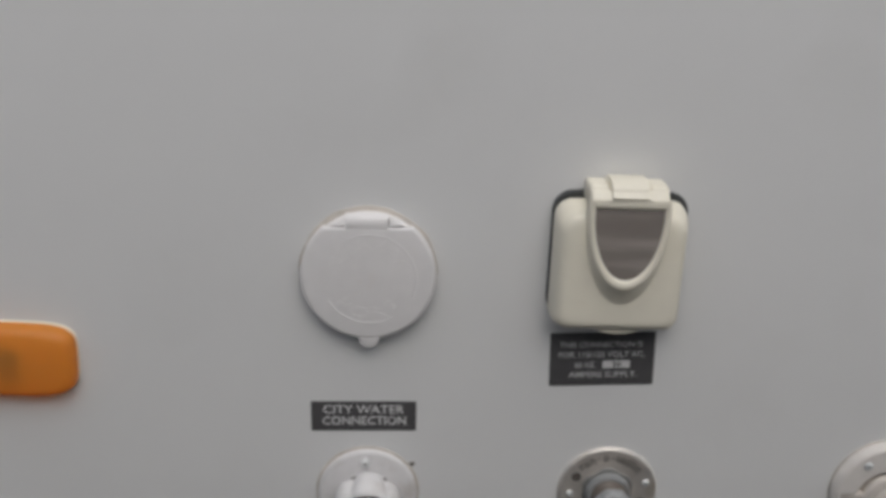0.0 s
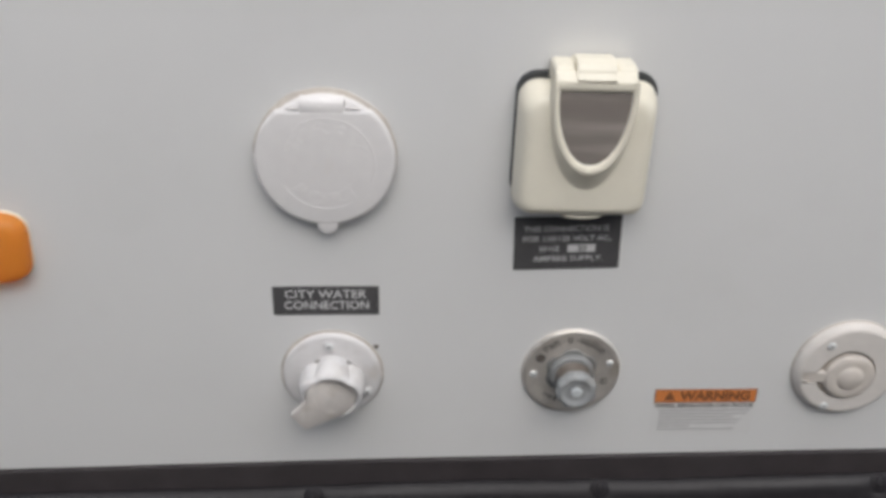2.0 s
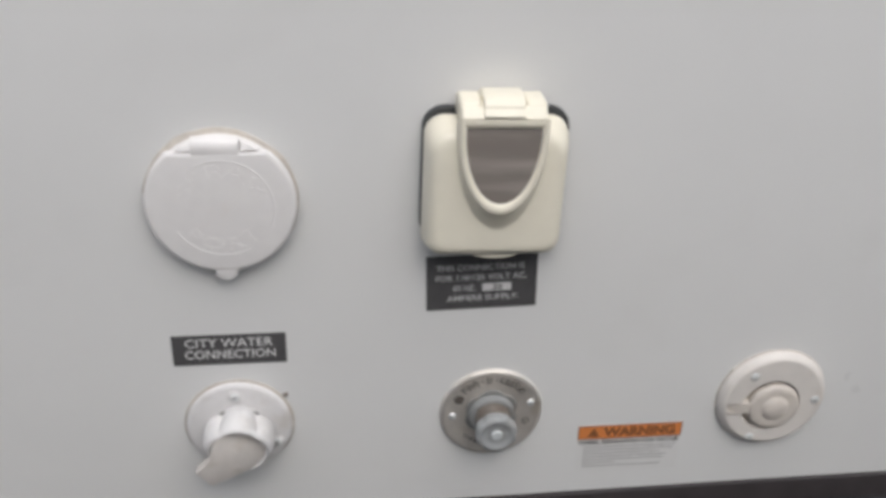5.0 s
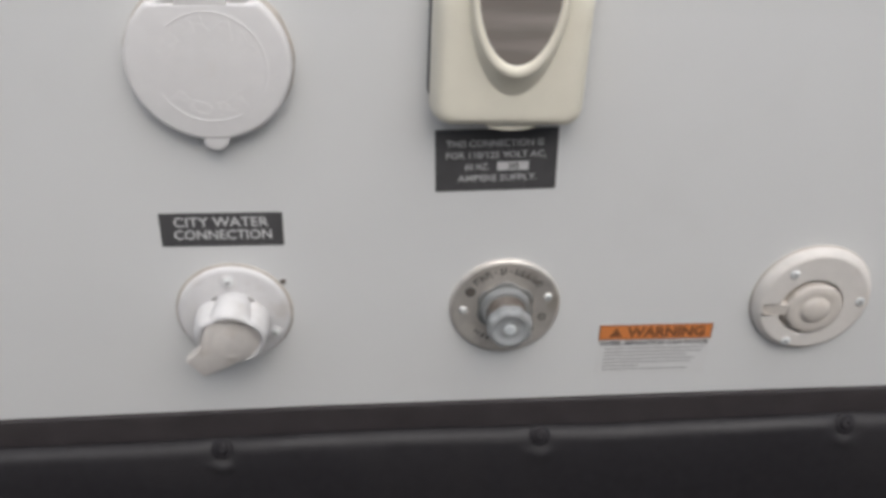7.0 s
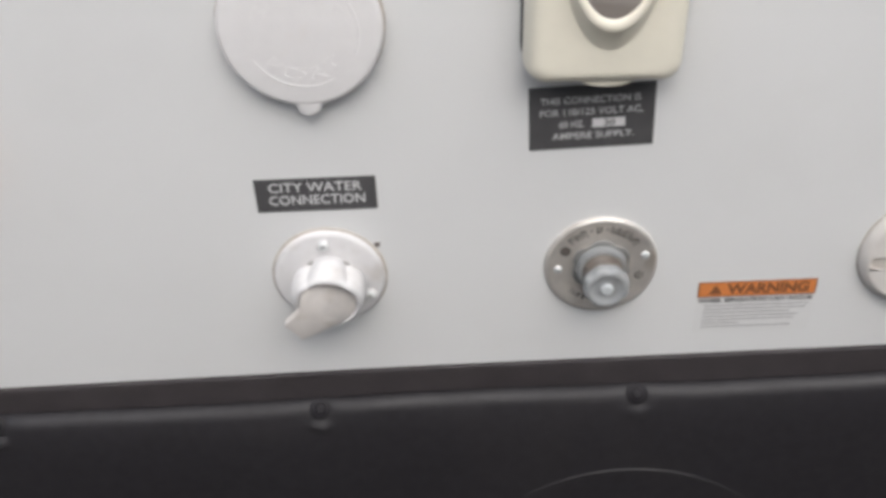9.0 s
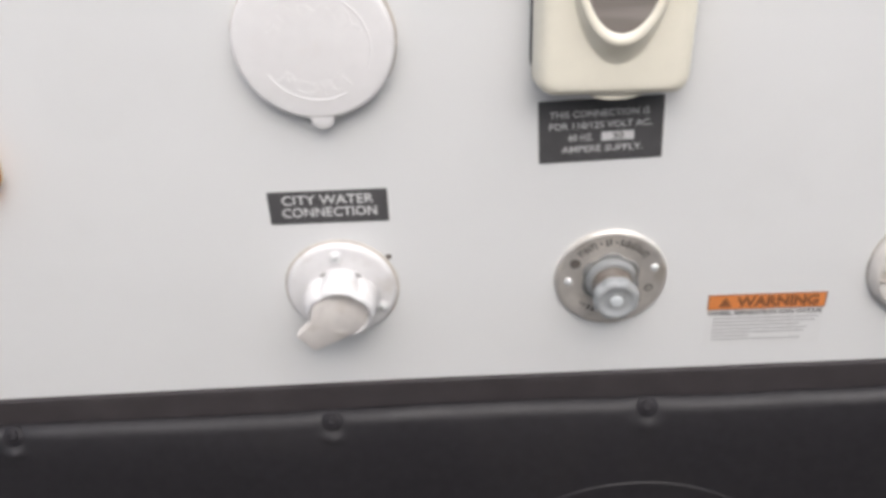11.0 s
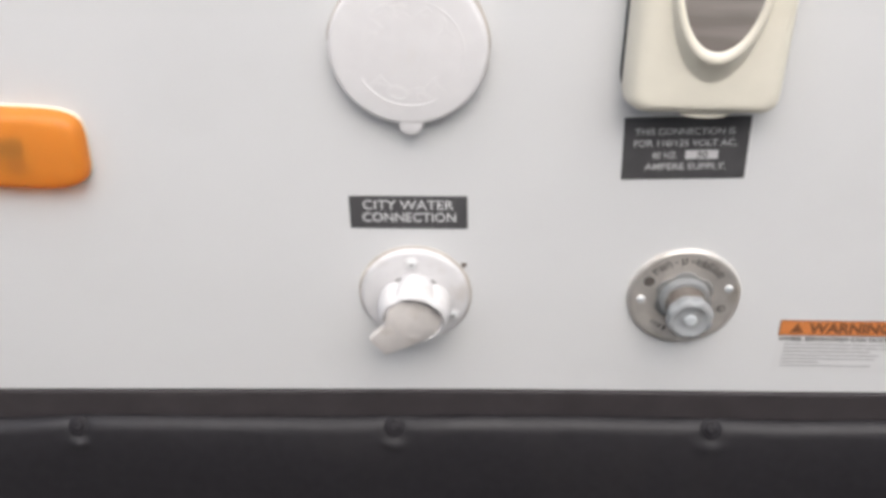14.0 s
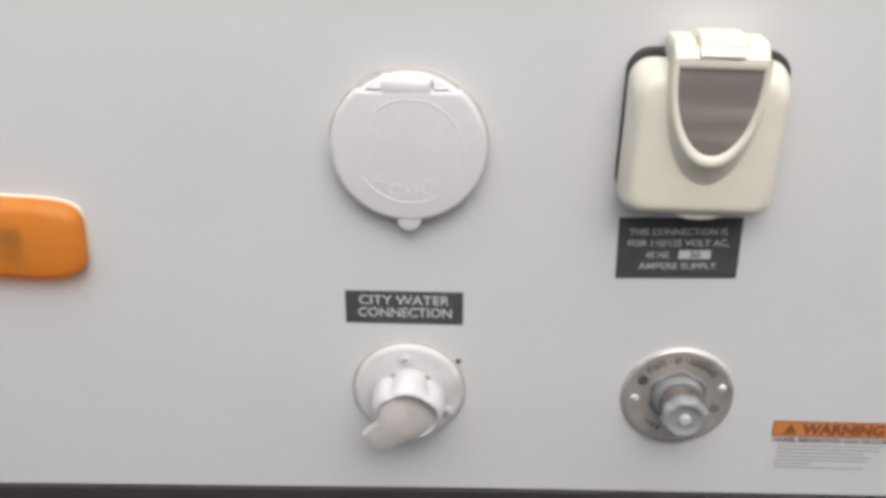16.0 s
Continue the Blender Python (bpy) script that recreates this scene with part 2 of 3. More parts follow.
def slab(wide, high, w0, w1, u=0.0, v=0.0, r=0.0006, edge=0.0):
    e = edge
    loops = [rrect(wide, high, r, w0, u, v, 4), rrect(wide, high, r, w1 - e, u, v, 4)]
    if e:
        loops += [rrect(wide - 0.6 * e, high - 0.6 * e, r, w1 - 0.3 * e, u, v, 4), rrect(wide - 2 * e, high - 2 * e, r, w1, u, v, 4)]
    return loft(loops)


def letters(text, wide, high, w, deep, bold=0.0, u=0.0, v=0.0, arc=0.0, mid=90.0, inward=False):
    """A line of writing as a mesh, `wide` by `high`, raised by deep; on an arc of that radius where one is given."""
    cu = bpy.data.curves.new("writing", "FONT")
    cu.body, cu.offset, cu.resolution_u, cu.align_x = text, bold, 3, "CENTER"
    cu.extrude = 0.5
    ob = new("writing", cu)
    bpy.context.view_layer.update()
    me = bpy.data.meshes.new_from_object(ob.evaluated_get(bpy.context.evaluated_depsgraph_get()))
    bpy.data.objects.remove(ob)
    bpy.data.curves.remove(cu)
    bm = bmesh.new()
    bm.from_mesh(me)
    bpy.data.meshes.remove(me)
    xs, ys = [p.co.x for p in bm.verts], [p.co.y for p in bm.verts]
    x0, x1, y1 = min(xs), max(xs), 0.70
    for p in bm.verts:
        a = ((p.co.x - x0) / (x1 - x0) - 0.5) * wide
        b = (p.co.y / y1 - 0.5) * high
        c = w + (deep if p.co.z > 0 else 0.0)
        if arc:
            if inward:
                t, r = radians(mid) + a / arc, arc - b
            else:
                t, r = radians(mid) - a / arc, arc + b
            a, b = r * math.cos(t), r * math.sin(t)
        p.co = (u + a, -c, v + b)
    return bm


def bars(boxes, w0, w1):
    """Flat printed bars from (u, v, wide, high)."""
    bm = bmesh.new()
    for u, v, a, b in boxes:
        loft([[(u - a / 2, v - b / 2, w), (u + a / 2, v - b / 2, w), (u + a / 2, v + b / 2, w), (u - a / 2, v + b / 2, w)] for w in (w0, w1)], bm)
    return bm


def screw_head(parent, u, v, w, r=0.0036, material=ZINC, label="zinc screw"):
    bm = lathe([(r, w - 0.001), (r, w + 0.0003), (r * 0.82, w + 0.0009), (r * 0.4, w + 0.0012), (r * 0.36, w + 0.0006), (0, w + 0.0005)], u, v, 20)
    ob = part("screw", bm, material, parent, label)
    for k in (35, 125):
        c, s = math.cos(radians(k)), math.sin(radians(k))
        bm = bmesh.new()
        pts = [(-0.55, -0.1), (0.55, -0.1), (0.55, 0.1), (-0.55, 0.1)]
        loft([[(u + r * (a * c - b * s), v + r * (a * s + b * c), ww) for a, b in pts] for ww in (w + 0.0005, w + 0.00125)], bm)
        part("slot", bm, SLOT, ob, smooth=0)
    return ob


def box(x0, x1, y0, y1, z0, z1):
    bm = bmesh.new()
    bmesh.ops.create_cube(bm, size=1, matrix=Matrix.Translation(((x0 + x1) / 2, (y0 + y1) / 2, (z0 + z1) / 2))
                          @ Matrix.Diagonal((x1 - x0, y1 - y0, z1 - z0, 1)))
    return bm


# ---- the setting: ground and trailer body ----
bm = bmesh.new()
bmesh.ops.create_grid(bm, x_segments=40, y_segments=40, size=1500)
tagged(finish("ground", bm, GROUND, smooth=0), "dusty grey-brown asphalt ground below the trailer", "ground", kind="structure")

X0, X1, DEEP, TOP, EDGE = -2.6, 3.4, 2.4, 3.05, 0.6845
STATIONS = [X0, -0.9, -0.6, -0.5] + [-0.45 + 0.05 * i for i in range(11)] + [0.4, 0.8, X1]


def sag(x):
    """The lower edge of the wall hangs a little lower towards the front."""
    return 0.0007 + (0.0205 * (max(-0.6, x) - 0.1) if x < 0.1 else 0.0075 * (min(0.6, x) - 0.1))


bm = loft([[(x, EDGE + sag(x) + 0.002, 0), (x, EDGE + sag(x), -0.002), (x, EDGE + sag(x), -0.04), (x, TOP, -0.04), (x, TOP, 0)] for x in STATIONS])
tagged(finish("wall_south", bm, GELCOAT, smooth=20), "glossy pale grey-white fibreglass side wall of the trailer", "wall", kind="structure")
tagged(finish("wall_north", box(X0, X1, DEEP - 0.04, DEEP, EDGE, TOP), GELCOAT, smooth=0), "plain white far side wall of the trailer", "wall", kind="structure")
tagged(finish("wall_west", box(X0, X0 + 0.04, 0.04, DEEP - 0.04, EDGE, TOP), GELCOAT, smooth=0), "plain white end wall of the trailer", "wall", kind="structure")
tagged(finish("wall_east", box(X1 - 0.04, X1, 0.04, DEEP - 0.04, EDGE, TOP), GELCOAT, smooth=0), "plain white end wall of the trailer", "wall", kind="structure")
tagged(finish("roof", box(X0 - 0.02, X1 + 0.02, 0.0, DEEP + 0.02, TOP + 0.002, TOP + 0.05), GELCOAT, smooth=0), "plain white trailer roof", "roof", kind="structure")
tagged(finish("floor", box(X0, X1, 0.02, DEEP, 0.60, EDGE - 0.010), SKIRT_BLACK, smooth=0), "black underside floor of the trailer", "floor", kind="structure")

# unseen wall, added to keep sky light off the trailer's lower side
tagged(finish("wall_unseen", box(-7, 7, -1.8, -1.6, 0, 2.05), RENDERED, smooth=0), "unseen grey wall added to shade the lower trailer side", "wall", kind="structure")

# dark rail under the wall
rail = [(0.0185, -0.0002), (0.0002, -0.0002), (-0.0005, -0.0006), (-0.0008, -0.0018), (-0.0008, -0.0060), (-0.0008, -0.0290), (0.0185, -0.0290)]
bm = loft([[(x, EDGE + sag(x) + z, -y) for y, z in rail] for x in STATIONS])
tagged(finish("trim", bm, TRIM_BLACK, smooth=20), "dark grey-brown metal rail under the wall", "trim", kind="structure")

# black plastic skirt with a rolled top lip, screw dimples and a wheel opening
SCREWS = (-0.722, -0.489, -0.256, -0.0163, 0.2146, 0.4460, 0.677)
ARCH = (-0.2249, 0.148, 0.380)


def skirt_bottom(x):
    d = x - ARCH[0]
    return max(0.26, ARCH[1] + math.sqrt(max(0.0, ARCH[2] ** 2 - d * d)))


def skirt_face(h):
    """How far the face of the skirt stands out, h below its lip."""
    return -0.0127 - 0.008 * math.sin(min(1.0, h / 0.33) * math.pi / 2) - 0.0078 * (1 - math.exp(-h / 0.026))


def skirt_point(x, k):
    """k from 0 (under the rail) through 1 (end of the lip) to 2 (bottom edge)."""
    wave = 0.0014 * noise.noise((x * 5.0, 0.3, 0)) + 0.0006 * noise.noise((x * 17.0, 4.0, 0))
    drop = wave * 1.4 + sag(x) - 0.006 * min(1.0, max(0.0, (-0.24 - x) / 0.12))
    if k <= 1:
        a = radians(72 * k)
        y, z = -0.0010 - 0.0123 * math.sin(a), 0.6618 - 0.0133 * (1 - math.cos(a)) + drop
    else:
        low = skirt_bottom(x)
        s = k - 1
        z = 0.6526 + drop * (1 - s) + (low - 0.6526) * s
        h = 0.6526 + drop * (1 - s) - z
        y = skirt_face(max(0.0, h)) + 0.0012 * min(1.0, h / 0.06) * noise.noise((x * 3, 0, z * 4))
    for c in SCREWS:
        d = math.hypot((x - c) / 0.009, (z - 0.6568 - drop) / 0.0075)
        y += 0.0026 * math.exp(-d * d)
        d = math.hypot((x - c) / 0.0052, (z - 0.6452 - drop) / 0.0036)
        y -= 0.0040 * math.exp(-d * d)
    return x, y, z


xs = [X0 + 0.05 * i for i in range(int((-0.75 - X0) / 0.05))] + [-0.75 + 0.005 * i for i in range(310)]
xs += [0.80 + 0.05 * i for i in range(int((X1 - 0.80) / 0.05) + 1)]
ks = [i / 8 for i in range(9)] + [1 + (i / 44) ** 1.5 for i in range(1, 45)]
bm = bmesh.new()
grid = [[bm.verts.new(skirt_point(x, k)) for k in ks] for x in xs]
for a, b in zip(grid, grid[1:]):
    for i in range(len(ks) - 1):
        bm.faces.new((a[i], b[i], b[i + 1], a[i + 1]))
skirt = finish("skirt", bm, SKIRT_BLACK, smooth=60)
thick = skirt.modifiers.new("thickness", "SOLIDIFY")
thick.thickness, thick.offset = 0.003, -1
tagged(skirt, "black moulded plastic skirt below the wall rail", "skirt", kind="structure")

bm = bmesh.new()
arch = [(ARCH[0] + 0.44 * math.cos(radians(a)), ARCH[1] + 0.44 * math.sin(radians(a))) for a in range(0, 181, 6)]
rows = [[bm.verts.new((x, y, z)) for x, z in arch] for y in (0.005, 0.32)]
for i in range(len(arch) - 1):
    bm.faces.new((rows[0][i], rows[0][i + 1], rows[1][i + 1], rows[1][i]))
bm.faces.new(rows[1])
part("wheel_well", bm, SKIRT_BLACK, skirt, "black wheel well liner")

for c in SCREWS:
    bm = lathe([(0.0078, -0.003), (0.0078, 0.0006), (0.0070, 0.0012), (0.0048, 0.0015), (0.0042, 0.0034), (0.003, 0.0042), (0.0016, 0.0042),
                (0.0014, 0.0028), (0, 0.0027)], n=24)
    screw = part("screw", bm, SCREW_BLACK, skirt, "black screw with a washer")
    screw.matrix_world = pose(c, -0.0088, 0.6574 + sag(c), -40, 0, 0)

# raised ring moulded in the skirt, paler to give the light on its edge
bm = bmesh.new()
cx, cz, rad = 0.2100, 0.4537, 0.140
steps = range(46, 125, 2)
ring = []
for a in steps:
    x, z = cx + rad * math.cos(radians(a)), cz + rad * math.sin(radians(a))
    h = 0.6526 - z
    y = skirt_face(h) + 0.0012 * noise.noise((x * 3, 0, z * 4))
    t = 0.0009 * math.sin(radians((a - 46) / 78 * 180)) ** 0.6 + 0.0001
    ring.append([bm.verts.new((x + t * math.cos(b) * math.cos(radians(a)), y - 0.0002 - t * math.sin(b), z + t * math.cos(b) * math.sin(radians(a))))
                 for b in [math.pi * 2 * k / 8 for k in range(8)]])
for a, b in zip(ring, ring[1:]):
    for i in range(8):
        bm.faces.new((a[i], a[(i + 1) % 8], b[(i + 1) % 8], b[i]))
part("moulded_ring", bm, SKIRT_GLINT, skirt, "raised ring, paler for the light on its edge")


# ---- amber side marker lamp ----
def marker_lamp(x, z):
    t = thing("marker_lamp", x, z, "amber plastic side marker lamp on a white base plate", "marker lamp", turn=-2.4)
    def pillow(wide, high, w):
        out = []
        for k in range(72):
            c, d = math.cos(2 * math.pi * k / 72), math.sin(2 * math.pi * k / 72)
            e = 0.40 if d > 0 else 0.50
            out.append((math.copysign(abs(c) ** e, c) * wide / 2, math.copysign(abs(d) ** e, d) * high / 2 * (1.0 if d > 0 else 0.95), w))
        return out

    bm = loft([pillow(0.1064, 0.0574, 0.0), pillow(0.1064, 0.0574, 0.0014), pillow(0.1058, 0.0568, 0.0022), pillow(0.103, 0.0540, 0.0026)])
    part("base", bm, AMBER_BASE, t, "cream-white plastic base")
    bm = loft([pillow(0.1054, 0.0568, 0.0025), pillow(0.1048, 0.0558, 0.0058), pillow(0.1032, 0.0538, 0.0088),
               pillow(0.1000, 0.0504, 0.0112), pillow(0.0945, 0.0446, 0.0127), pillow(0.0915, 0.0410, 0.0132), pillow(0.062, 0.022, 0.0140)], cap=(False, True))
    part("lens", bm, AMBER, t, "amber lens", smooth=60)
    bm = lathe([(0.0062, 0.0036), (0.0062, 0.0092), (0.005, 0.0105), (0.0, 0.0108)], 0.0050, 0.0015, 24)
    socket = part("bulb_socket", bm, SOCKET, t, "dark bulb socket")
    bm = lathe([(0.0035, 0.0036), (0.0052, 0.0080), (0.0040, 0.0100), (0.0, 0.0108)], 0.0055, -0.0090, 20)
    part("bulb", bm, SOCKET_WARM, socket)
    part("reflector", slab(0.034, 0.019, 0.0036, 0.0122, -0.0215, 0.006, 0.001, 0.001), PRISM, t, "bright reflector block")
    return t


marker_lamp(-0.2535, 0.8800)


# ---- round water port with a hinged lid ----
def spray_port(x, z):
    t = thing("water_port", x, z, "round white plastic water port with closed hinged lid on the wall", "water port")
    bm = bmesh.new()
    n = 90
    loops = []
    for r, w in ((0.0440, 0.0), (0.0478, 0.0001), (0.0470, 0.0009), (0.0442, 0.0024)):
        rr = [r + (0.0012 * noise.noise((3 * math.cos(2 * math.pi * i / n), 3 * math.sin(2 * math.pi * i / n), 1)) if r > 0.047 else 0) for i in range(n)]
        loops.append([(rr[i] * math.cos(2 * math.pi * i / n), rr[i] * math.sin(2 * math.pi * i / n), w) for i in range(n)])
    part("sealant", loft(loops, bm, (False, False)), SEALANT, t, "tan sealant bead")
    part("body", lathe([(0.0444, 0.0), (0.0446, 0.0030), (0.0444, 0.0050), (0.0437, 0.0056), (0.0, 0.0056)], n=96), WHITE, t)
    # lid: a disc cut off straight below the hinge, with a finger tab
    chord, rim = 0.0352, 0.0466
    a0 = math.asin(chord / rim)
    outline = []
    for i in range(97):
        a = math.pi - a0 + (math.pi + 2 * a0) * i / 96
        outline.append((rim * math.cos(a), rim * math.sin(a)))
    loops = []
    for k, w in ((0.0, 0.0058), (0.0, 0.0084), (0.0004, 0.0097), (0.0012, 0.0104), (0.0030, 0.0107)):
        s = 1 - k / rim
        loops.append([(u * s, min(v * s, chord - 0.4 * k), w) for u, v in outline])
    lid = part("lid", loft(loops), WHITE, t, "white lid with raised letters", smooth=40)
    loops = []
    for s, w in ((1.0, 0.0060), (1.0, 0.0088), (0.93, 0.0099), (0.78, 0.0103)):
        r = 0.0073 * s
        loops.append([(r * math.cos(a) * (1.0 + 0.3 * max(0.0, math.sin(a))), -0.0463 + r * math.sin(a), w) for a in [2 * math.pi * i / 32 for i in range(32)]])
    part("finger_tab", loft(loops), WHITE, lid)
    # hinge: two sloping ears, set apart from the lid by a narrow gap, and a knuckle between them
    for side in (-1, 1):
        pts = [(0.0146, 0.0363)]
        for i in range(9):
            a = math.asin(0.0363 / 0.0440) + (math.acos(0.0146 / 0.0440) - math.asin(0.0363 / 0.0440)) * i / 8
            pts.append((0.0440 * math.cos(a), 0.0440 * math.sin(a)))
        loops = [[(side * u, v, 0.0050) for u, v in pts],
                 [(side * u, v, 0.0098 - 0.42 * (v - 0.0363)) for u, v in pts],
                 [(side * (u * 0.96 + 0.0009), v - 0.06 * (v - 0.039), 0.0102 - 0.42 * (v - 0.0363)) for u, v in pts]]
        part("hinge_ear", loft(loops), WHITE, t, smooth=25)
    prof = [(0.0338, 0.0092), (0.0340, 0.0106), (0.0360, 0.0108), (0.0384, 0.0107), (0.0404, 0.0102), (0.0420, 0.0093), (0.0430, 0.0080), (0.0436, 0.0060), (0.0438, 0.0040), (0.0338, 0.0040)]
    loops = [[(u - 0.0008, v, w - (0.0004 if abs(u) > 0.0139 else 0)) for v, w in prof] for u in (-0.0142, -0.0136, 0.0136, 0.0142)]
    part("hinge_knuckle", loft(loops), WHITE, t, "smooth hinge knuckle", smooth=50)
    # raised writing and ring line
    part("lettering", letters("SPRAY", 0.0660, 0.0082, 0.0104, 0.00052, 0.004, 0.0005, -0.0012, arc=0.0250, mid=90), WHITE, lid)
    part("lettering", letters("PORT", 0.0450, 0.0082, 0.0104, 0.00052, 0.004, 0.0003, -0.0010, arc=0.0258, mid=270, inward=True), WHITE, lid)
    for a0, a1 in ((-24, 132), (208, 300)):
        bm = bmesh.new()
        strip = []
        for i in range(41):
            a = radians(a0 + (a1 - a0) * i / 40)
            strip.append([bm.verts.new((r * math.cos(a) + 0.0007, -w, r * math.sin(a) - 0.0020)) for r, w in
                          ((0.0314, 0.0105), (0.0318, 0.01098), (0.0325, 0.01098), (0.0330, 0.0105))])
        for p, q in zip(strip, strip[1:]):
            for i in range(3):
                bm.faces.new((p[i], p[i + 1], q[i + 1], q[i]))
        part("raised_line", bm, WHITE, lid, smooth=60)
    return t


spray_port(0.0046, 0.9464)


# ---- power inlet with a hinged cover ----
def power_inlet(x, z):
    t = thing("power_inlet", x, z, "cream plastic power inlet with smoky window and dark gasket", "power inlet", turn=-1.0)
    part("gasket", loft([rrect(0.0926, 0.0914, 0.014, 0.0, 0.0003, -0.0004), rrect(0.0926, 0.0914, 0.014, 0.0032, 0.0003, -0.0004), rrect(0.0912, 0.0900, 0.0135, 0.0042, 0.0003, -0.0004)]), GASKET, t, "dark rubber gasket plate")
    # rows of width, top, bottom, corner radius, height above the wall
    shape = [(0.0890, 0.0400, -0.0448, 0.0120, 0.0040), (0.0903, 0.0410, -0.0458, 0.0125, 0.0058), (0.0903, 0.0408, -0.0476, 0.0135, 0.0100), (0.0890, 0.0393, -0.0482, 0.0150, 0.0150),
             (0.0863, 0.0369, -0.0481, 0.0160, 0.0195), (0.0838, 0.0356, -0.0474, 0.0150, 0.0220), (0.0812, 0.0342, -0.0460, 0.0140, 0.0238), (0.0780, 0.0325, -0.0443, 0.0130, 0.0249),
             (0.0735, 0.0300, -0.0427, 0.0115, 0.0256), (0.0690, 0.0277, -0.0412, 0.0105, 0.0258)]
    cover = part("cover", loft([[q if q[1] < (hi + lo) / 2 else p for p, q in zip(rrect(a, hi - lo, r, w, 0, (hi + lo) / 2, 10), rrect(a, hi - lo, r * 0.62, w, 0, (hi + lo) / 2, 10))]
                               for a, hi, lo, r, w in shape]), CREAM, t, "cream cover", smooth=70)
    # crease along the foot of the front face
    loops = [[(u, -0.0432 + dv, 0.0250 + dw) for dv, dw in ((-0.0006, -0.0012), (-0.0002, 0.0005), (0.0004, 0.0006), (0.0016, -0.0004))] for u in (-0.0300, -0.0270, 0.0270, 0.0300)]
    part("foot_crease", loft(loops), CREAM, cover, smooth=70)
    # thumb tab at the foot of the cover
    loops = []
    for w in (0.012, 0.0195, 0.0208):
        k = 1.0 if w < 0.02 else 0.95
        loops.append([(0.002 + k * 0.0165 * math.cos(a), -0.0470 + k * 0.0048 * math.sin(a), w) for a in [2 * math.pi * i / 40 for i in range(40)]])
    part("thumb_tab", loft(loops), CREAM, cover, smooth=60)

    def horseshoe(a, b, v0, w, top):
        """A U-shaped loop, open side up, leaning out towards its foot."""
        out = []
        for i in range(49):
            q = math.pi * i / 48
            out.append((-a * math.cos(q), v0 - b * math.sin(q), w))
        out += [(a, top, w), (a * 0.5, top, w), (0, top, w), (-a * 0.5, top, w), (-a, top, w)]
        return [(u + 0.0010, v, d + 0.065 * (0.0446 - v) if d > 0.026 else d) for u, v, d in out]

    # visor: an apron flaring into the cover, a rounded rim and a step down to the window
    rings = [horseshoe(0.0283, 0.0638, 0.034, 0.0250, 0.0430), horseshoe(0.0278, 0.0618, 0.034, 0.0259, 0.0430), horseshoe(0.0270, 0.0506, 0.0345, 0.0276, 0.0458),
             horseshoe(0.0264, 0.0496, 0.0350, 0.0296, 0.0463), horseshoe(0.0250, 0.0475, 0.0356, 0.0303, 0.0464), horseshoe(0.0235, 0.0454, 0.0364, 0.0296, 0.0460),
             horseshoe(0.0227, 0.0446, 0.0369, 0.0280, 0.0458)]
    part("visor", loft(rings, cap=(True, False)), CREAM, cover, "raised horseshoe visor", smooth=60)
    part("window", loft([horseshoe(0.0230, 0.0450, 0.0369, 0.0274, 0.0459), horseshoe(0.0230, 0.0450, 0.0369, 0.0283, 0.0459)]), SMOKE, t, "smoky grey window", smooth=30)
    back = part("window_backing", loft([horseshoe(0.0227, 0.0446, 0.0369, 0.0262, 0.0458), horseshoe(0.0227, 0.0446, 0.0369, 0.0264, 0.0458)]), SMOKE_BACK, t, smooth=30)
    # ribs added behind the window to imitate horizontal bands reflected in it
    for v, wide in ((0.0290, 0.041), (0.0215, 0.040), (0.0150, 0.038), (0.0085, 0.035), (0.0030, 0.031)):
        loops = [[(u + 0.0010, v + dv, 0.0262 + 0.065 * (0.0446 - v) + dw) for dv, dw in ((-0.0016, 0.0), (-0.0008, 0.0004), (0.0008, 0.0004), (0.0016, 0.0))] for u in (-wide / 2, wide / 2)]
        part("reflection_rib", loft(loops), SMOKE_BACK, back, smooth=0)
    # hinge: two cheeks, a bar below them, a thick knuckle with a stepped face and its pin
    for u in (-0.0190, 0.0203):
        loops = [rrect(0.0138, 0.0146, 0.003, w, u, v) for w, v in ((0.004, 0.0478), (0.0150, 0.0478), (0.0205, 0.0474))]
        loops += [rrect(0.0130, 0.0134, 0.003, 0.0228, u, 0.0470), rrect(0.0112, 0.0112, 0.003, 0.0242, u, 0.0464)]
        part("hinge_cheek", loft(loops), CREAM, cover, smooth=50)
    side = [(0.0404, 0.0060), (0.0404, 0.0288), (0.0412, 0.0295), (0.0430, 0.0301), (0.0450, 0.0300), (0.0466, 0.0296), (0.0482, 0.0282), (0.0500, 0.0264), (0.0520, 0.0248), (0.0530, 0.0060)]
    loops = [[(u + 0.0014, v, 0.0180 + k * (w - 0.0180)) for v, w in side] for u, k in ((-0.0268, 0.80), (-0.0262, 0.94), (-0.0252, 1.0), (0.0236, 1.0), (0.0246, 0.94), (0.0252, 0.80))]
    part("hinge_bar", loft(loops), CREAM, cover, smooth=60)
    prof = [(0.0580, 0.0060), (0.0588, 0.0150), (0.0583, 0.0205), (0.0567, 0.0240), (0.0544, 0.0264), (0.0530, 0.0274), (0.0520, 0.0276), (0.0508, 0.0288), (0.0494, 0.0305), (0.0484, 0.0312), (0.0477, 0.0308), (0.0474, 0.0060)]
    loops = [[(u + 0.0014, 0.0515 + k * (v - 0.0515), 0.0180 + k * (w - 0.0180)) for v, w in prof] for u, k in ((-0.0133, 0.95), (-0.0126, 1.0), (0.0106, 1.0), (0.0113, 0.95))]
    part("hinge_knuckle", loft(loops), CREAM, t, "cream hinge knuckle", smooth=28)
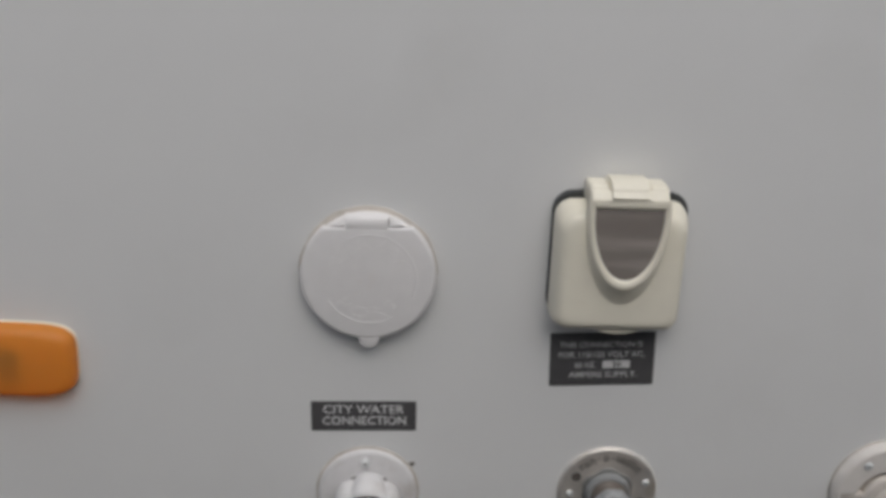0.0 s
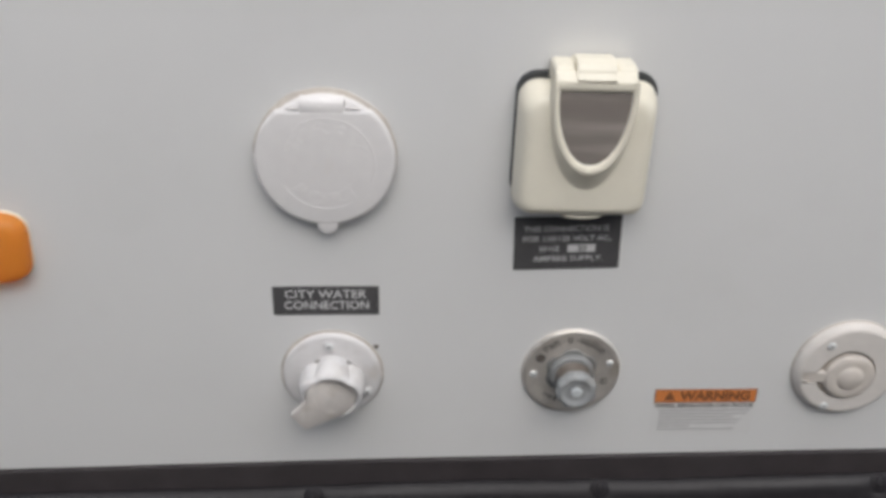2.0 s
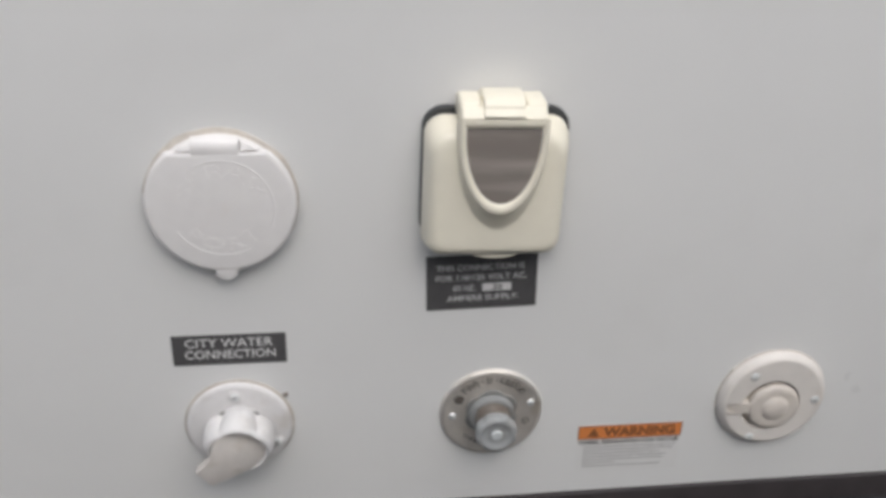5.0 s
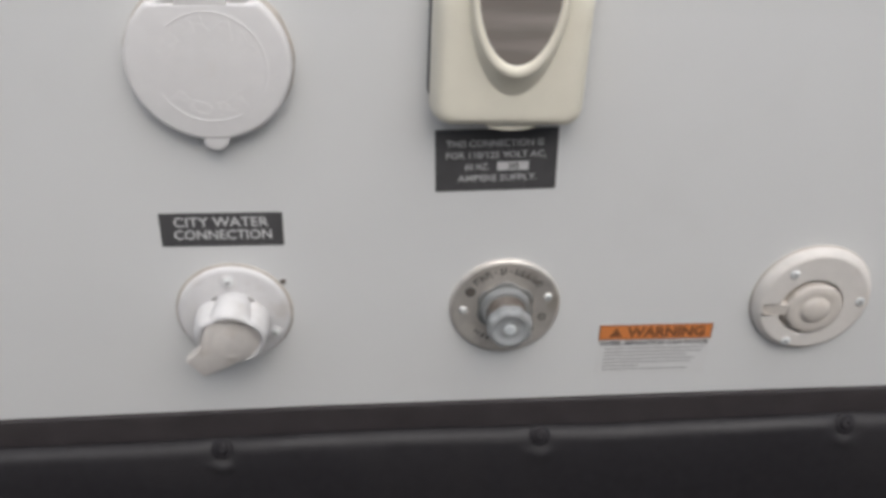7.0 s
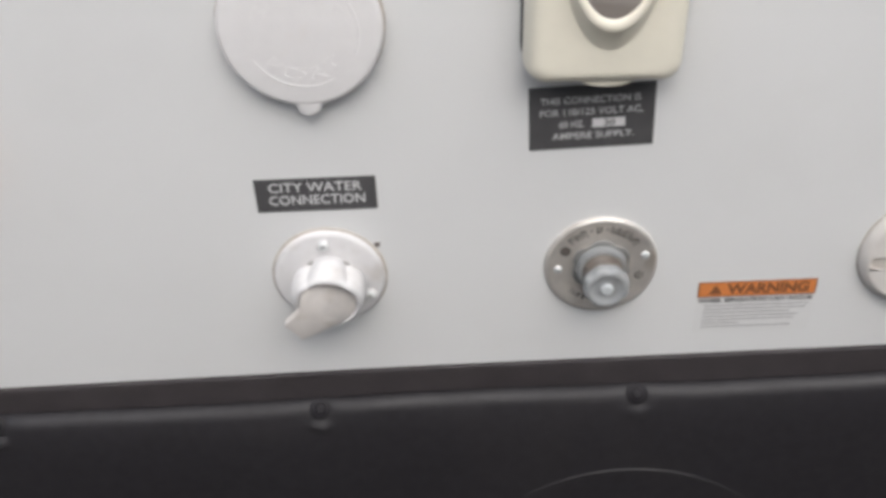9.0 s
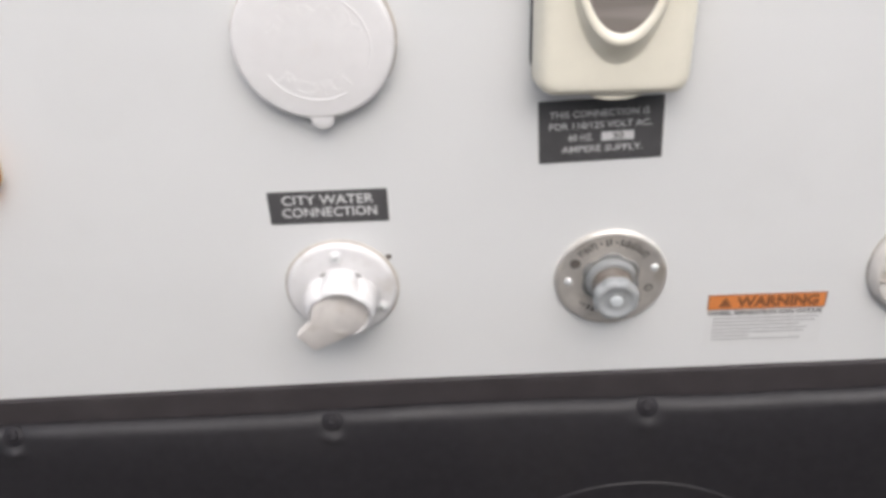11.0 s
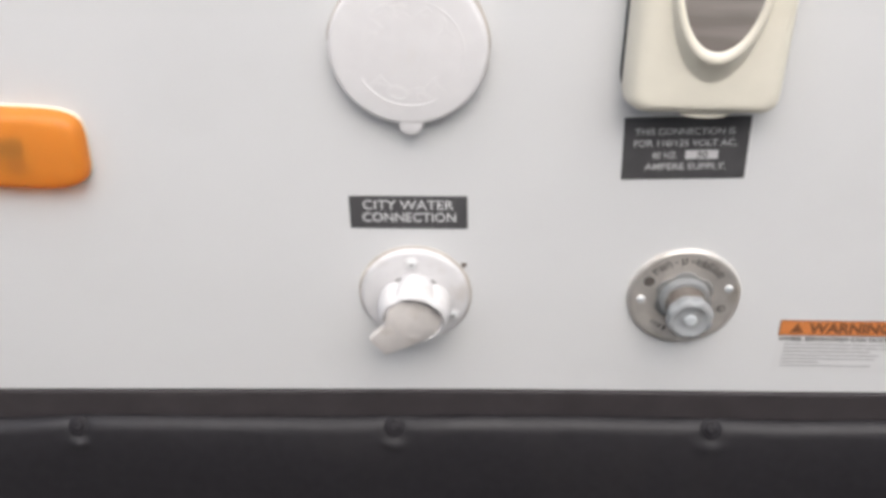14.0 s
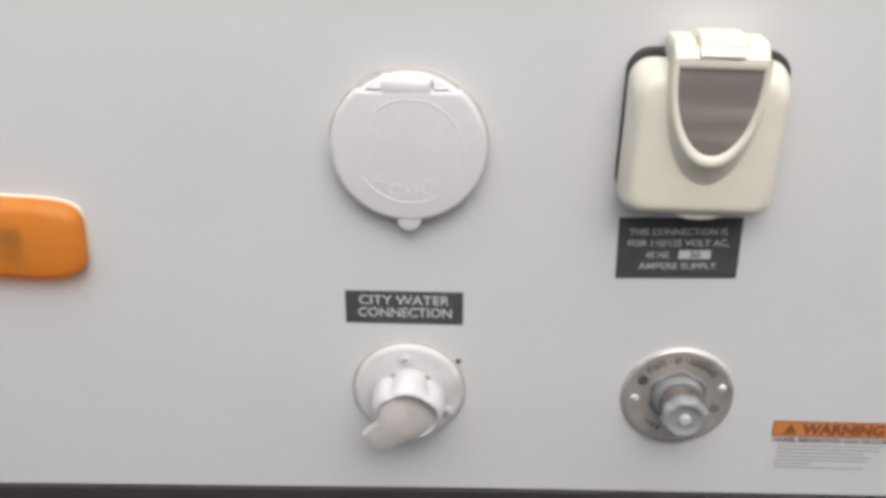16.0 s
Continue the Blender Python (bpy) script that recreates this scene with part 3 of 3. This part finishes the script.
    for side in (-1, 1):
        loops = [[(side * u + 0.0014, 0.0470 + 0.0011 * math.cos(a), 0.0246 + 0.0011 * math.sin(a)) for a in [2 * math.pi * i / 14 for i in range(14)]] for u in (0.0130, 0.0186)]
        part("hinge_pin", loft(loops), CREAM, cover, smooth=50)
    part("hinge_foot", loft([rrect(0.0275, 0.015, 0.003, w, 0, 0.0486) for w in (0.0035, 0.016)]), CREAM, t)
    return t


SMOKE_BACK = mat("grey_inner_face", (0.42, 0.38, 0.355), 0.45, vary=0.3, scale=70, stain=(0.46, 0.42, 0.40), stain_scale=45, stain_at=0.5)
power_inlet(0.1749, 0.9610)


# ---- printed labels ----
def water_label(x, z):
    t = thing("city_water_label", x, z, "black vinyl label with white words on the wall", "label")
    part("backing", slab(0.0766, 0.0239, 0.0, 0.0004), LABEL_BLACK, t, smooth=0)
    part("lettering", letters("CITY WATER", 0.0588, 0.0067, 0.0004, 0.0001, 0.006, 0, 0.0057), LABEL_INK, t, "white words", smooth=0)
    part("lettering", letters("CONNECTION", 0.0608, 0.0067, 0.0004, 0.0001, 0.006, 0.0004, -0.0035), LABEL_INK, t, "white words", smooth=0)


water_label(0.0, 0.8335)


def supply_label(x, z):
    t = thing("power_supply_label", x, z, "black vinyl label with worn white words under the inlet", "label", turn=1.3)
    part("backing", slab(0.0758, 0.0420, 0.0, 0.0004), LABEL_BLACK, t, smooth=0)
    for text, wide, u, v in (("THIS CONNECTION IS", 0.0600, -0.001, 0.0116), ("FOR 110/125 VOLT AC,", 0.0620, -0.0002, 0.0038),
                             ("60 HZ.", 0.0150, -0.0120, -0.0043), ("AMPERE SUPPLY.", 0.0496, 0.0010, -0.0122)):
        part("lettering", letters(text, wide, 0.0043, 0.0004, 0.0001, 0.012, u, v), LABEL_DIM, t, "worn white words", smooth=0)
    box_ = part("rating_box", slab(0.0198, 0.0059, 0.0004, 0.0005, 0.0104, -0.0043, 0.0002), LABEL_INK, t, "white box with a number", smooth=0)
    part("lettering", letters("30", 0.0068, 0.0043, 0.0005, 0.0001, 0.03, 0.0107, -0.0043), GREY_INK, box_, smooth=0)


supply_label(0.1719, 0.8802)


def warning_label(x, z):
    t = thing("warning_label", x, z, "small white warning sticker with an orange heading", "sticker", turn=-0.1)
    part("backing", slab(0.0806, 0.0446, 0.0, 0.0002), STICKER, t, smooth=0)
    head = part("heading", slab(0.0806, 0.0130, 0.0003, 0.0004, 0, 0.0158, 0.0002), ORANGE, t, "orange heading band", smooth=0)
    part("lettering", letters("WARNING", 0.0560, 0.0079, 0.0004, 0.0001, 0.05, 0.0072, 0.0158), BROWN_INK, head, smooth=0)
    bm = loft([[(-0.0331, 0.0116, w), (-0.0235, 0.0116, w), (-0.0283, 0.0200, w)] for w in (0.0004, 0.0005)])
    part("triangle", bm, BROWN_INK, head, smooth=0)
    for u, v, a, b in ((0, 0.0219, 0.0806, 0.0009), (0, 0.0097, 0.0806, 0.0009), (-0.0399, 0.0158, 0.0008, 0.0114), (0.0399, 0.0158, 0.0008, 0.0114)):
        part("border", bars([(u, v, a, b)], 0.0003, 0.0005), BROWN_INK, head, smooth=0)
    part("lettering", letters("WHEEL SEPARATION CAN OCCUR", 0.0792, 0.0032, 0.0003, 0.0001, 0.05, 0, 0.0063), GREY_INK, t, smooth=0)
    rng = random.Random(4)
    for i in range(7):
        v = 0.0017 - 0.0031 * i
        wide = (0.072, 0.070, 0.060, 0.066, 0.064, 0.026, 0.062)[i]
        boxes, u = [], -0.035
        while u < -0.035 + wide:
            a = min(rng.uniform(0.004, 0.014), wide - 0.035 - u + 0.0002)
            boxes.append((u + a / 2, v + rng.uniform(-0.0001, 0.0001), a, 0.0009))
            u += a + 0.0005
        part("fine_print", bars(boxes, 0.0003, 0.0004), FINE_INK, t, smooth=0)


warning_label(0.2915, 0.7292)


# ---- city water inlet with a lobed cap ----
def city_inlet(x, z):
    t = thing("water_inlet", x, z, "round white plastic water inlet with lobed cap and pull tab", "water inlet")
    part("flange", lathe([(0.0366, 0.0), (0.0369, 0.0020), (0.0363, 0.0037), (0.0352, 0.0045), (0.0338, 0.0047), (0.0300, 0.0047), (0.0, 0.0050)], 0.0012, -0.0011, 96), CHALKY, t, "white round flange")
    # bead reaches past the flange to stand for the tan shade round it
    part("sealant", lathe([(0.0362, 0.0), (0.0386, 0.0001), (0.0377, 0.0009), (0.0362, 0.0016)], 0.0012, -0.0011, 72), SEALANT, t, "thin tan bead round the flange")
    for u, v in ((-0.0002, 0.0258), (0.0271, -0.0153)):
        part("screw_boss", lathe([(0.0052, 0.0044), (0.0050, 0.0053), (0.0042, 0.0056), (0.0034, 0.0052), (0.0, 0.0052)], u, v, 24), CHALKY, t)
        screw_head(t, u, v, 0.0055, 0.0036)
    mid, tip = (0.0020, 0.0030), radians(11)

    def leaned(u, v, w):
        """The cap points a little down, away from the flange."""
        h = w - 0.006
        return mid[0] + u, mid[1] + v * math.cos(tip) - h * math.sin(tip), 0.006 + v * math.sin(tip) + h * math.cos(tip)

    def lobed(r, w, deep):
        """A ring with five rounded lobes."""
        out = []
        for i in range(160):
            a = 2 * math.pi * i / 160
            d = abs((math.degrees(a) - 86 + 36) % 72 - 36) / 36
            rr = r * (1 - 0.85 * deep * d ** 2.4)
            out.append(leaned(rr * math.cos(a), rr * math.sin(a), w))
        return out

    prof = ((0.0168, 0.0040, 0.0), (0.0172, 0.0075, 0.02), (0.0200, 0.0094, 0.14), (0.0230, 0.0110, 0.23), (0.0243, 0.0138, 0.25), (0.0247, 0.0180, 0.22), (0.0246, 0.0222, 0.17),
            (0.0241, 0.0258, 0.13), (0.0232, 0.0288, 0.10), (0.0221, 0.0308, 0.07), (0.0208, 0.0317, 0.05), (0.0197, 0.0318, 0.03), (0.0190, 0.0311, 0.0), (0.0187, 0.0280, 0.0), (0.0185, 0.0195, 0.0), (0.00001, 0.0192, 0.0))
    cap = part("cap", loft([lobed(r, w, d) for r, w, d in prof]), CHALKY, t, "lobed white cap", smooth=60)
    # grey blocks where the lobes meet, coloured as the shade in narrow slots
    for k in range(5):
        a = radians(122 + 72 * k)
        ca, sa = math.cos(a), math.sin(a)
        loops = [[leaned(q * ca - e * sa, q * sa + e * ca, w) for q, e in ((0.0176, -h), (0.0202, -h), (0.0202, h), (0.0176, h))]
                 for h, w in ((0.0018, 0.0090), (0.0026, 0.0098), (0.0018, 0.0106))]
        part("slot", loft(loops), SLOT_SHADE, cap, "grey block coloured as the shade in a slot", smooth=0)
    # plug plate: a disc leaning out of the cap, with a wide tab over the rim
    ang = radians(219)
    c, s = math.cos(ang), math.sin(ang)

    def on_plug(p, q, dw):
        return leaned(p * c - q * s, p * s + q * c, 0.0312 + 0.30 * min(p, 0.010) + 0.10 * max(0.0, p - 0.010) + dw)

    out = []
    for i in range(41):
        a = radians(70 + (322 - 70) * i / 40)
        out.append((0.0184 * math.cos(a), 0.0184 * math.sin(a)))
    out += [(0.0190, -0.0092), (0.0308, -0.0080), (0.0319, -0.0076), (0.0326, -0.0066), (0.0338, 0.0086), (0.0334, 0.0098), (0.0322, 0.0104), (0.0190, 0.0140)]
    loops = [[on_plug(k * p, k * q, dw) for p, q in out] for k, dw in ((1.0, -0.0050), (1.0, -0.0010), (0.985, -0.0003), (0.96, 0.0))]
    plug = part("plug", loft(loops), TANNED, cap, "tan-aged white plug with pull tab", smooth=40)
    # low ring moulded on the plug
    bm = bmesh.new()
    ring = []
    for i in range(48):
        a = 2 * math.pi * i / 48
        ring.append([bm.verts.new((u, -w, v)) for u, v, w in [on_plug(r * math.cos(a) - 0.001, r * math.sin(a), dw - 0.0001) for r, dw in ((0.0120, 0.0), (0.0130, 0.0001), (0.0136, 0.0001), (0.0148, 0.0))]])
    for i in range(48):
        for k in range(3):
            bm.faces.new((ring[i][k], ring[i][k + 1], ring[(i + 1) % 48][k + 1], ring[(i + 1) % 48][k]))
    part("ring", bm, TANNED, plug, smooth=60)
    return t


city_inlet(0.0012, 0.7708)


def wall_speck(x, z):
    t = thing("sealant_speck", x, z, "small dark sealant speck beside the water inlet", "sealant speck")
    bm = bmesh.new()
    loops = []
    for s, w in ((0.85, 0.0), (0.8, 0.0006), (0.5, 0.0011), (0.1, 0.0012)):
        loops.append([(0.0022 * s * (1 + 0.25 * math.sin(3 * a)) * math.cos(a), 0.0027 * s * (1 + 0.2 * math.cos(2 * a)) * math.sin(a), w) for a in [2 * math.pi * i / 16 for i in range(16)]])
    part("bead", loft(loops, bm), SPECK, t)


wall_speck(0.0356, 0.7931)


# ---- steel tank flush inlet with a plastic hose plug ----
def flush_inlet(x, z):
    t = thing("flush_inlet", x, z, "round steel flush inlet plate with milky grey hose plug", "flush inlet")
    plate = part("plate", lathe([(0.0374, 0.0), (0.0377, 0.0010), (0.0373, 0.0024), (0.0361, 0.0033), (0.0343, 0.0034), (0.0328, 0.0028), (0.0, 0.0028)], 0.0, -0.0009, 96), STEEL, t, "weathered steel plate", smooth=50)
    for u, v in ((-0.0284, -0.0022), (0.0289, 0.0069)):
        screw_head(t, u, v, 0.0030, 0.0029)
    # worn stamped marks: a curved row of paired strokes and dashes, a round seal and lesser marks
    def stroke(a, r, off, wide, high):
        c, s = math.cos(radians(a)), math.sin(radians(a))
        pts = ((off - wide / 2, -high / 2), (off + wide / 2, -high / 2), (off + wide / 2, high / 2), (off - wide / 2, high / 2))
        part("stamped_mark", loft([[((r + q) * c + p * s, (r + q) * s - p * c, w) for p, q in pts] for w in (0.0028, 0.0029)]), ETCH, plate, smooth=0)

    rng = random.Random(9)
    for k in (-4.75, -3.7, -2.65, -0.4, 1.75, 2.75, 3.75, 4.7, 5.65):
        stroke(91 - 9.2 * k, 0.0284 + rng.uniform(-0.0003, 0.0003), -0.0013, rng.uniform(0.0009, 0.0014), rng.uniform(0.0048, 0.0058))
        stroke(91 - 9.2 * k, 0.0284 + rng.uniform(-0.0006, 0.0006), 0.0012, rng.uniform(0.0008, 0.0013), rng.uniform(0.0038, 0.0056))
        stroke(91 - 9.2 * k, 0.0284 + rng.choice((-0.0018, 0.0, 0.0018)), 0.0, 0.0018, 0.0010)
    for k in (-1.55, 0.75):
        stroke(91 - 9.2 * k, 0.0284, 0.0, 0.0022, 0.0010)
    for u, v, r in ((-0.0240, 0.0122, 0.0037),):
        part("stamped_mark", lathe([(r, 0.0028), (r, 0.0029)], u, v, 20), ETCH, plate, smooth=0)
    bm = loft([circle(0.0030, 0.0028, 0.0258, -0.0092, 24), circle(0.0030, 0.0029, 0.0258, -0.0092, 24), circle(0.0021, 0.0029, 0.0258, -0.0092, 24), circle(0.0021, 0.0028, 0.0258, -0.0092, 24)], cap=(False, False))
    part("stamped_mark", bm, ETCH, plate, smooth=0)
    for a, wide, high in ((226, 0.0010, 0.0026), (232, 0.0012, 0.0030), (239, 0.0018, 0.0036), (247, 0.0022, 0.0040), (316, 0.0012, 0.0024)):
        stroke(a, 0.0276, 0.0, wide, high)
    stroke(-19.6, 0.0274, 0.0, 0.0026, 0.0008)
    stroke(-19.6, 0.0258, 0.0, 0.0022, 0.0007)
    # base nut behind the collar, collar, stem and plug
    part("base_nut", loft([circle(r, w, n=48, lobes=6, deep=0.10, turn=radians(30)) for r, w in ((0.0200, 0.0026), (0.0200, 0.0040), (0.0193, 0.0046), (0.0150, 0.0046))]), NOZZLE_DARK, t, "dull grey base nut", smooth=40)
    part("collar", lathe([(0.0168, 0.0046), (0.0166, 0.0080), (0.0162, 0.0088), (0.0153, 0.0094), (0.0138, 0.0096), (0.0124, 0.0092)]), COLLAR, t, "milky grey collar", smooth=45)
    part("stem", lathe([(0.0130, 0.0090), (0.0130, 0.0100), (0.0123, 0.0104), (0.0121, 0.0225)]), STEM, t, "brown stem", smooth=45)
    kw = dict(lobes=8, n=96)
    prof = ((0.0116, 0.0206, 0.0), (0.0140, 0.0212, 0.03), (0.0150, 0.0224, 0.08), (0.0152, 0.0276, 0.08), (0.0147, 0.0293, 0.07), (0.0134, 0.0303, 0.04), (0.0112, 0.0305, 0.0), (0.0104, 0.0302, 0.0),
            (0.0090, 0.0292, 0.0), (0.0060, 0.0291, 0.0), (0.00001, 0.0290, 0.0))
    plug = part("hose_plug", loft([circle(r, w, deep=d, turn=0.35, **kw) for r, w, d in prof]), NOZZLE, t, "milky faceted hose plug", smooth=45)
    part("pin", lathe([(0.0041, 0.0282), (0.0041, 0.0300), (0.0034, 0.0306), (0.0, 0.0308)], n=28), NOZZLE_PALE, plug, "pale centre pin")
    return t


flush_inlet(0.1831, 0.7711)


# ---- second white water inlet: a cap with a strap sunk in a keyhole recess ----
def tank_inlet(x, z):
    t = thing("tank_inlet", x, z, "round white plastic water inlet with strapped cap and screws", "water inlet")
    lean = radians(3)

    def keyhole(r, reach, half, w, grow=0.0):
        """A round recess with a slot running out to one side."""
        out = []
        for i in range(720):
            a = 2 * math.pi * i / 720
            c, s = math.cos(a - lean), abs(math.sin(a - lean))
            rr = r
            if c < 0:
                rr = max(r, min((half + grow) / max(s, 1e-4), (reach + grow) / -min(c, -1e-4)))
            out.append((rr * math.cos(a) - 0.0014, rr * math.sin(a) - 0.0038, w))
        return out

    # a bevelled rim round a flat face
    rim = [(0.0411, 0.0), (0.0418, 0.0018), (0.0415, 0.0030), (0.0408, 0.0041), (0.0380, 0.0066), (0.0372, 0.0071), (0.0364, 0.0073), (0.0360, 0.0073)]
    loops = [circle(r, w, n=720) for r, w in rim]
    loops += [keyhole(0.0228, 0.0338, 0.0048, 0.0073, 0.0004), keyhole(0.0224, 0.0336, 0.0048, 0.0069), keyhole(0.0220, 0.0334, 0.0047, 0.0008), circle(0.001, 0.0008, n=720)]
    part("flange", loft(loops), WHITE_DULL, t, "white bevelled flange", smooth=40)
    part("sealant", lathe([(0.0408, 0.0), (0.0426, 0.0001), (0.0420, 0.0010), (0.0408, 0.0020)], n=72), SEALANT, t, "thin tan bead round the flange")
    for u, v in ((-0.0183, 0.0236), (0.0327, 0.0002), (-0.0132, -0.0322)):
        screw_head(t, u, v, 0.0072, 0.0036)
    cap = part("cap", lathe([(0.0196, 0.0026), (0.0197, 0.0070), (0.0192, 0.0083), (0.0176, 0.0091), (0.0126, 0.0094), (0.0112, 0.0091), (0.0100, 0.0094), (0.0090, 0.0106), (0.0076, 0.0114), (0.0, 0.0117)], 0.0010, -0.0047, 80),
                AGED, t, "tan-aged push-in cap", smooth=45)
    # the strap dips to the floor of its slot at the far end
    run = [(-0.0110, 0.0047, 0.0), (-0.0170, 0.0044, 0.0), (-0.0225, 0.0043, 0.0003), (-0.0270, 0.0043, 0.0012), (-0.0298, 0.0043, 0.0030), (-0.0324, 0.0043, 0.0056)]
    pts = run + [(u, -v - 0.0002, dip) for u, v, dip in reversed(run)]
    loops = []
    for k, w, sunk in ((1.0, 0.0009, 0.0), (1.0, 0.0074, 1.0), (0.94, 0.0079, 1.0)):
        loops.append([(-0.0012 + u * math.cos(lean) - k * v * math.sin(lean), -0.0038 + u * math.sin(lean) + k * v * math.cos(lean), w - sunk * dip) for u, v, dip in pts])
    part("strap", loft(loops), AGED, cap, "tan-aged pull strap", smooth=40)
    return t


tank_inlet(0.3968, 0.7713)
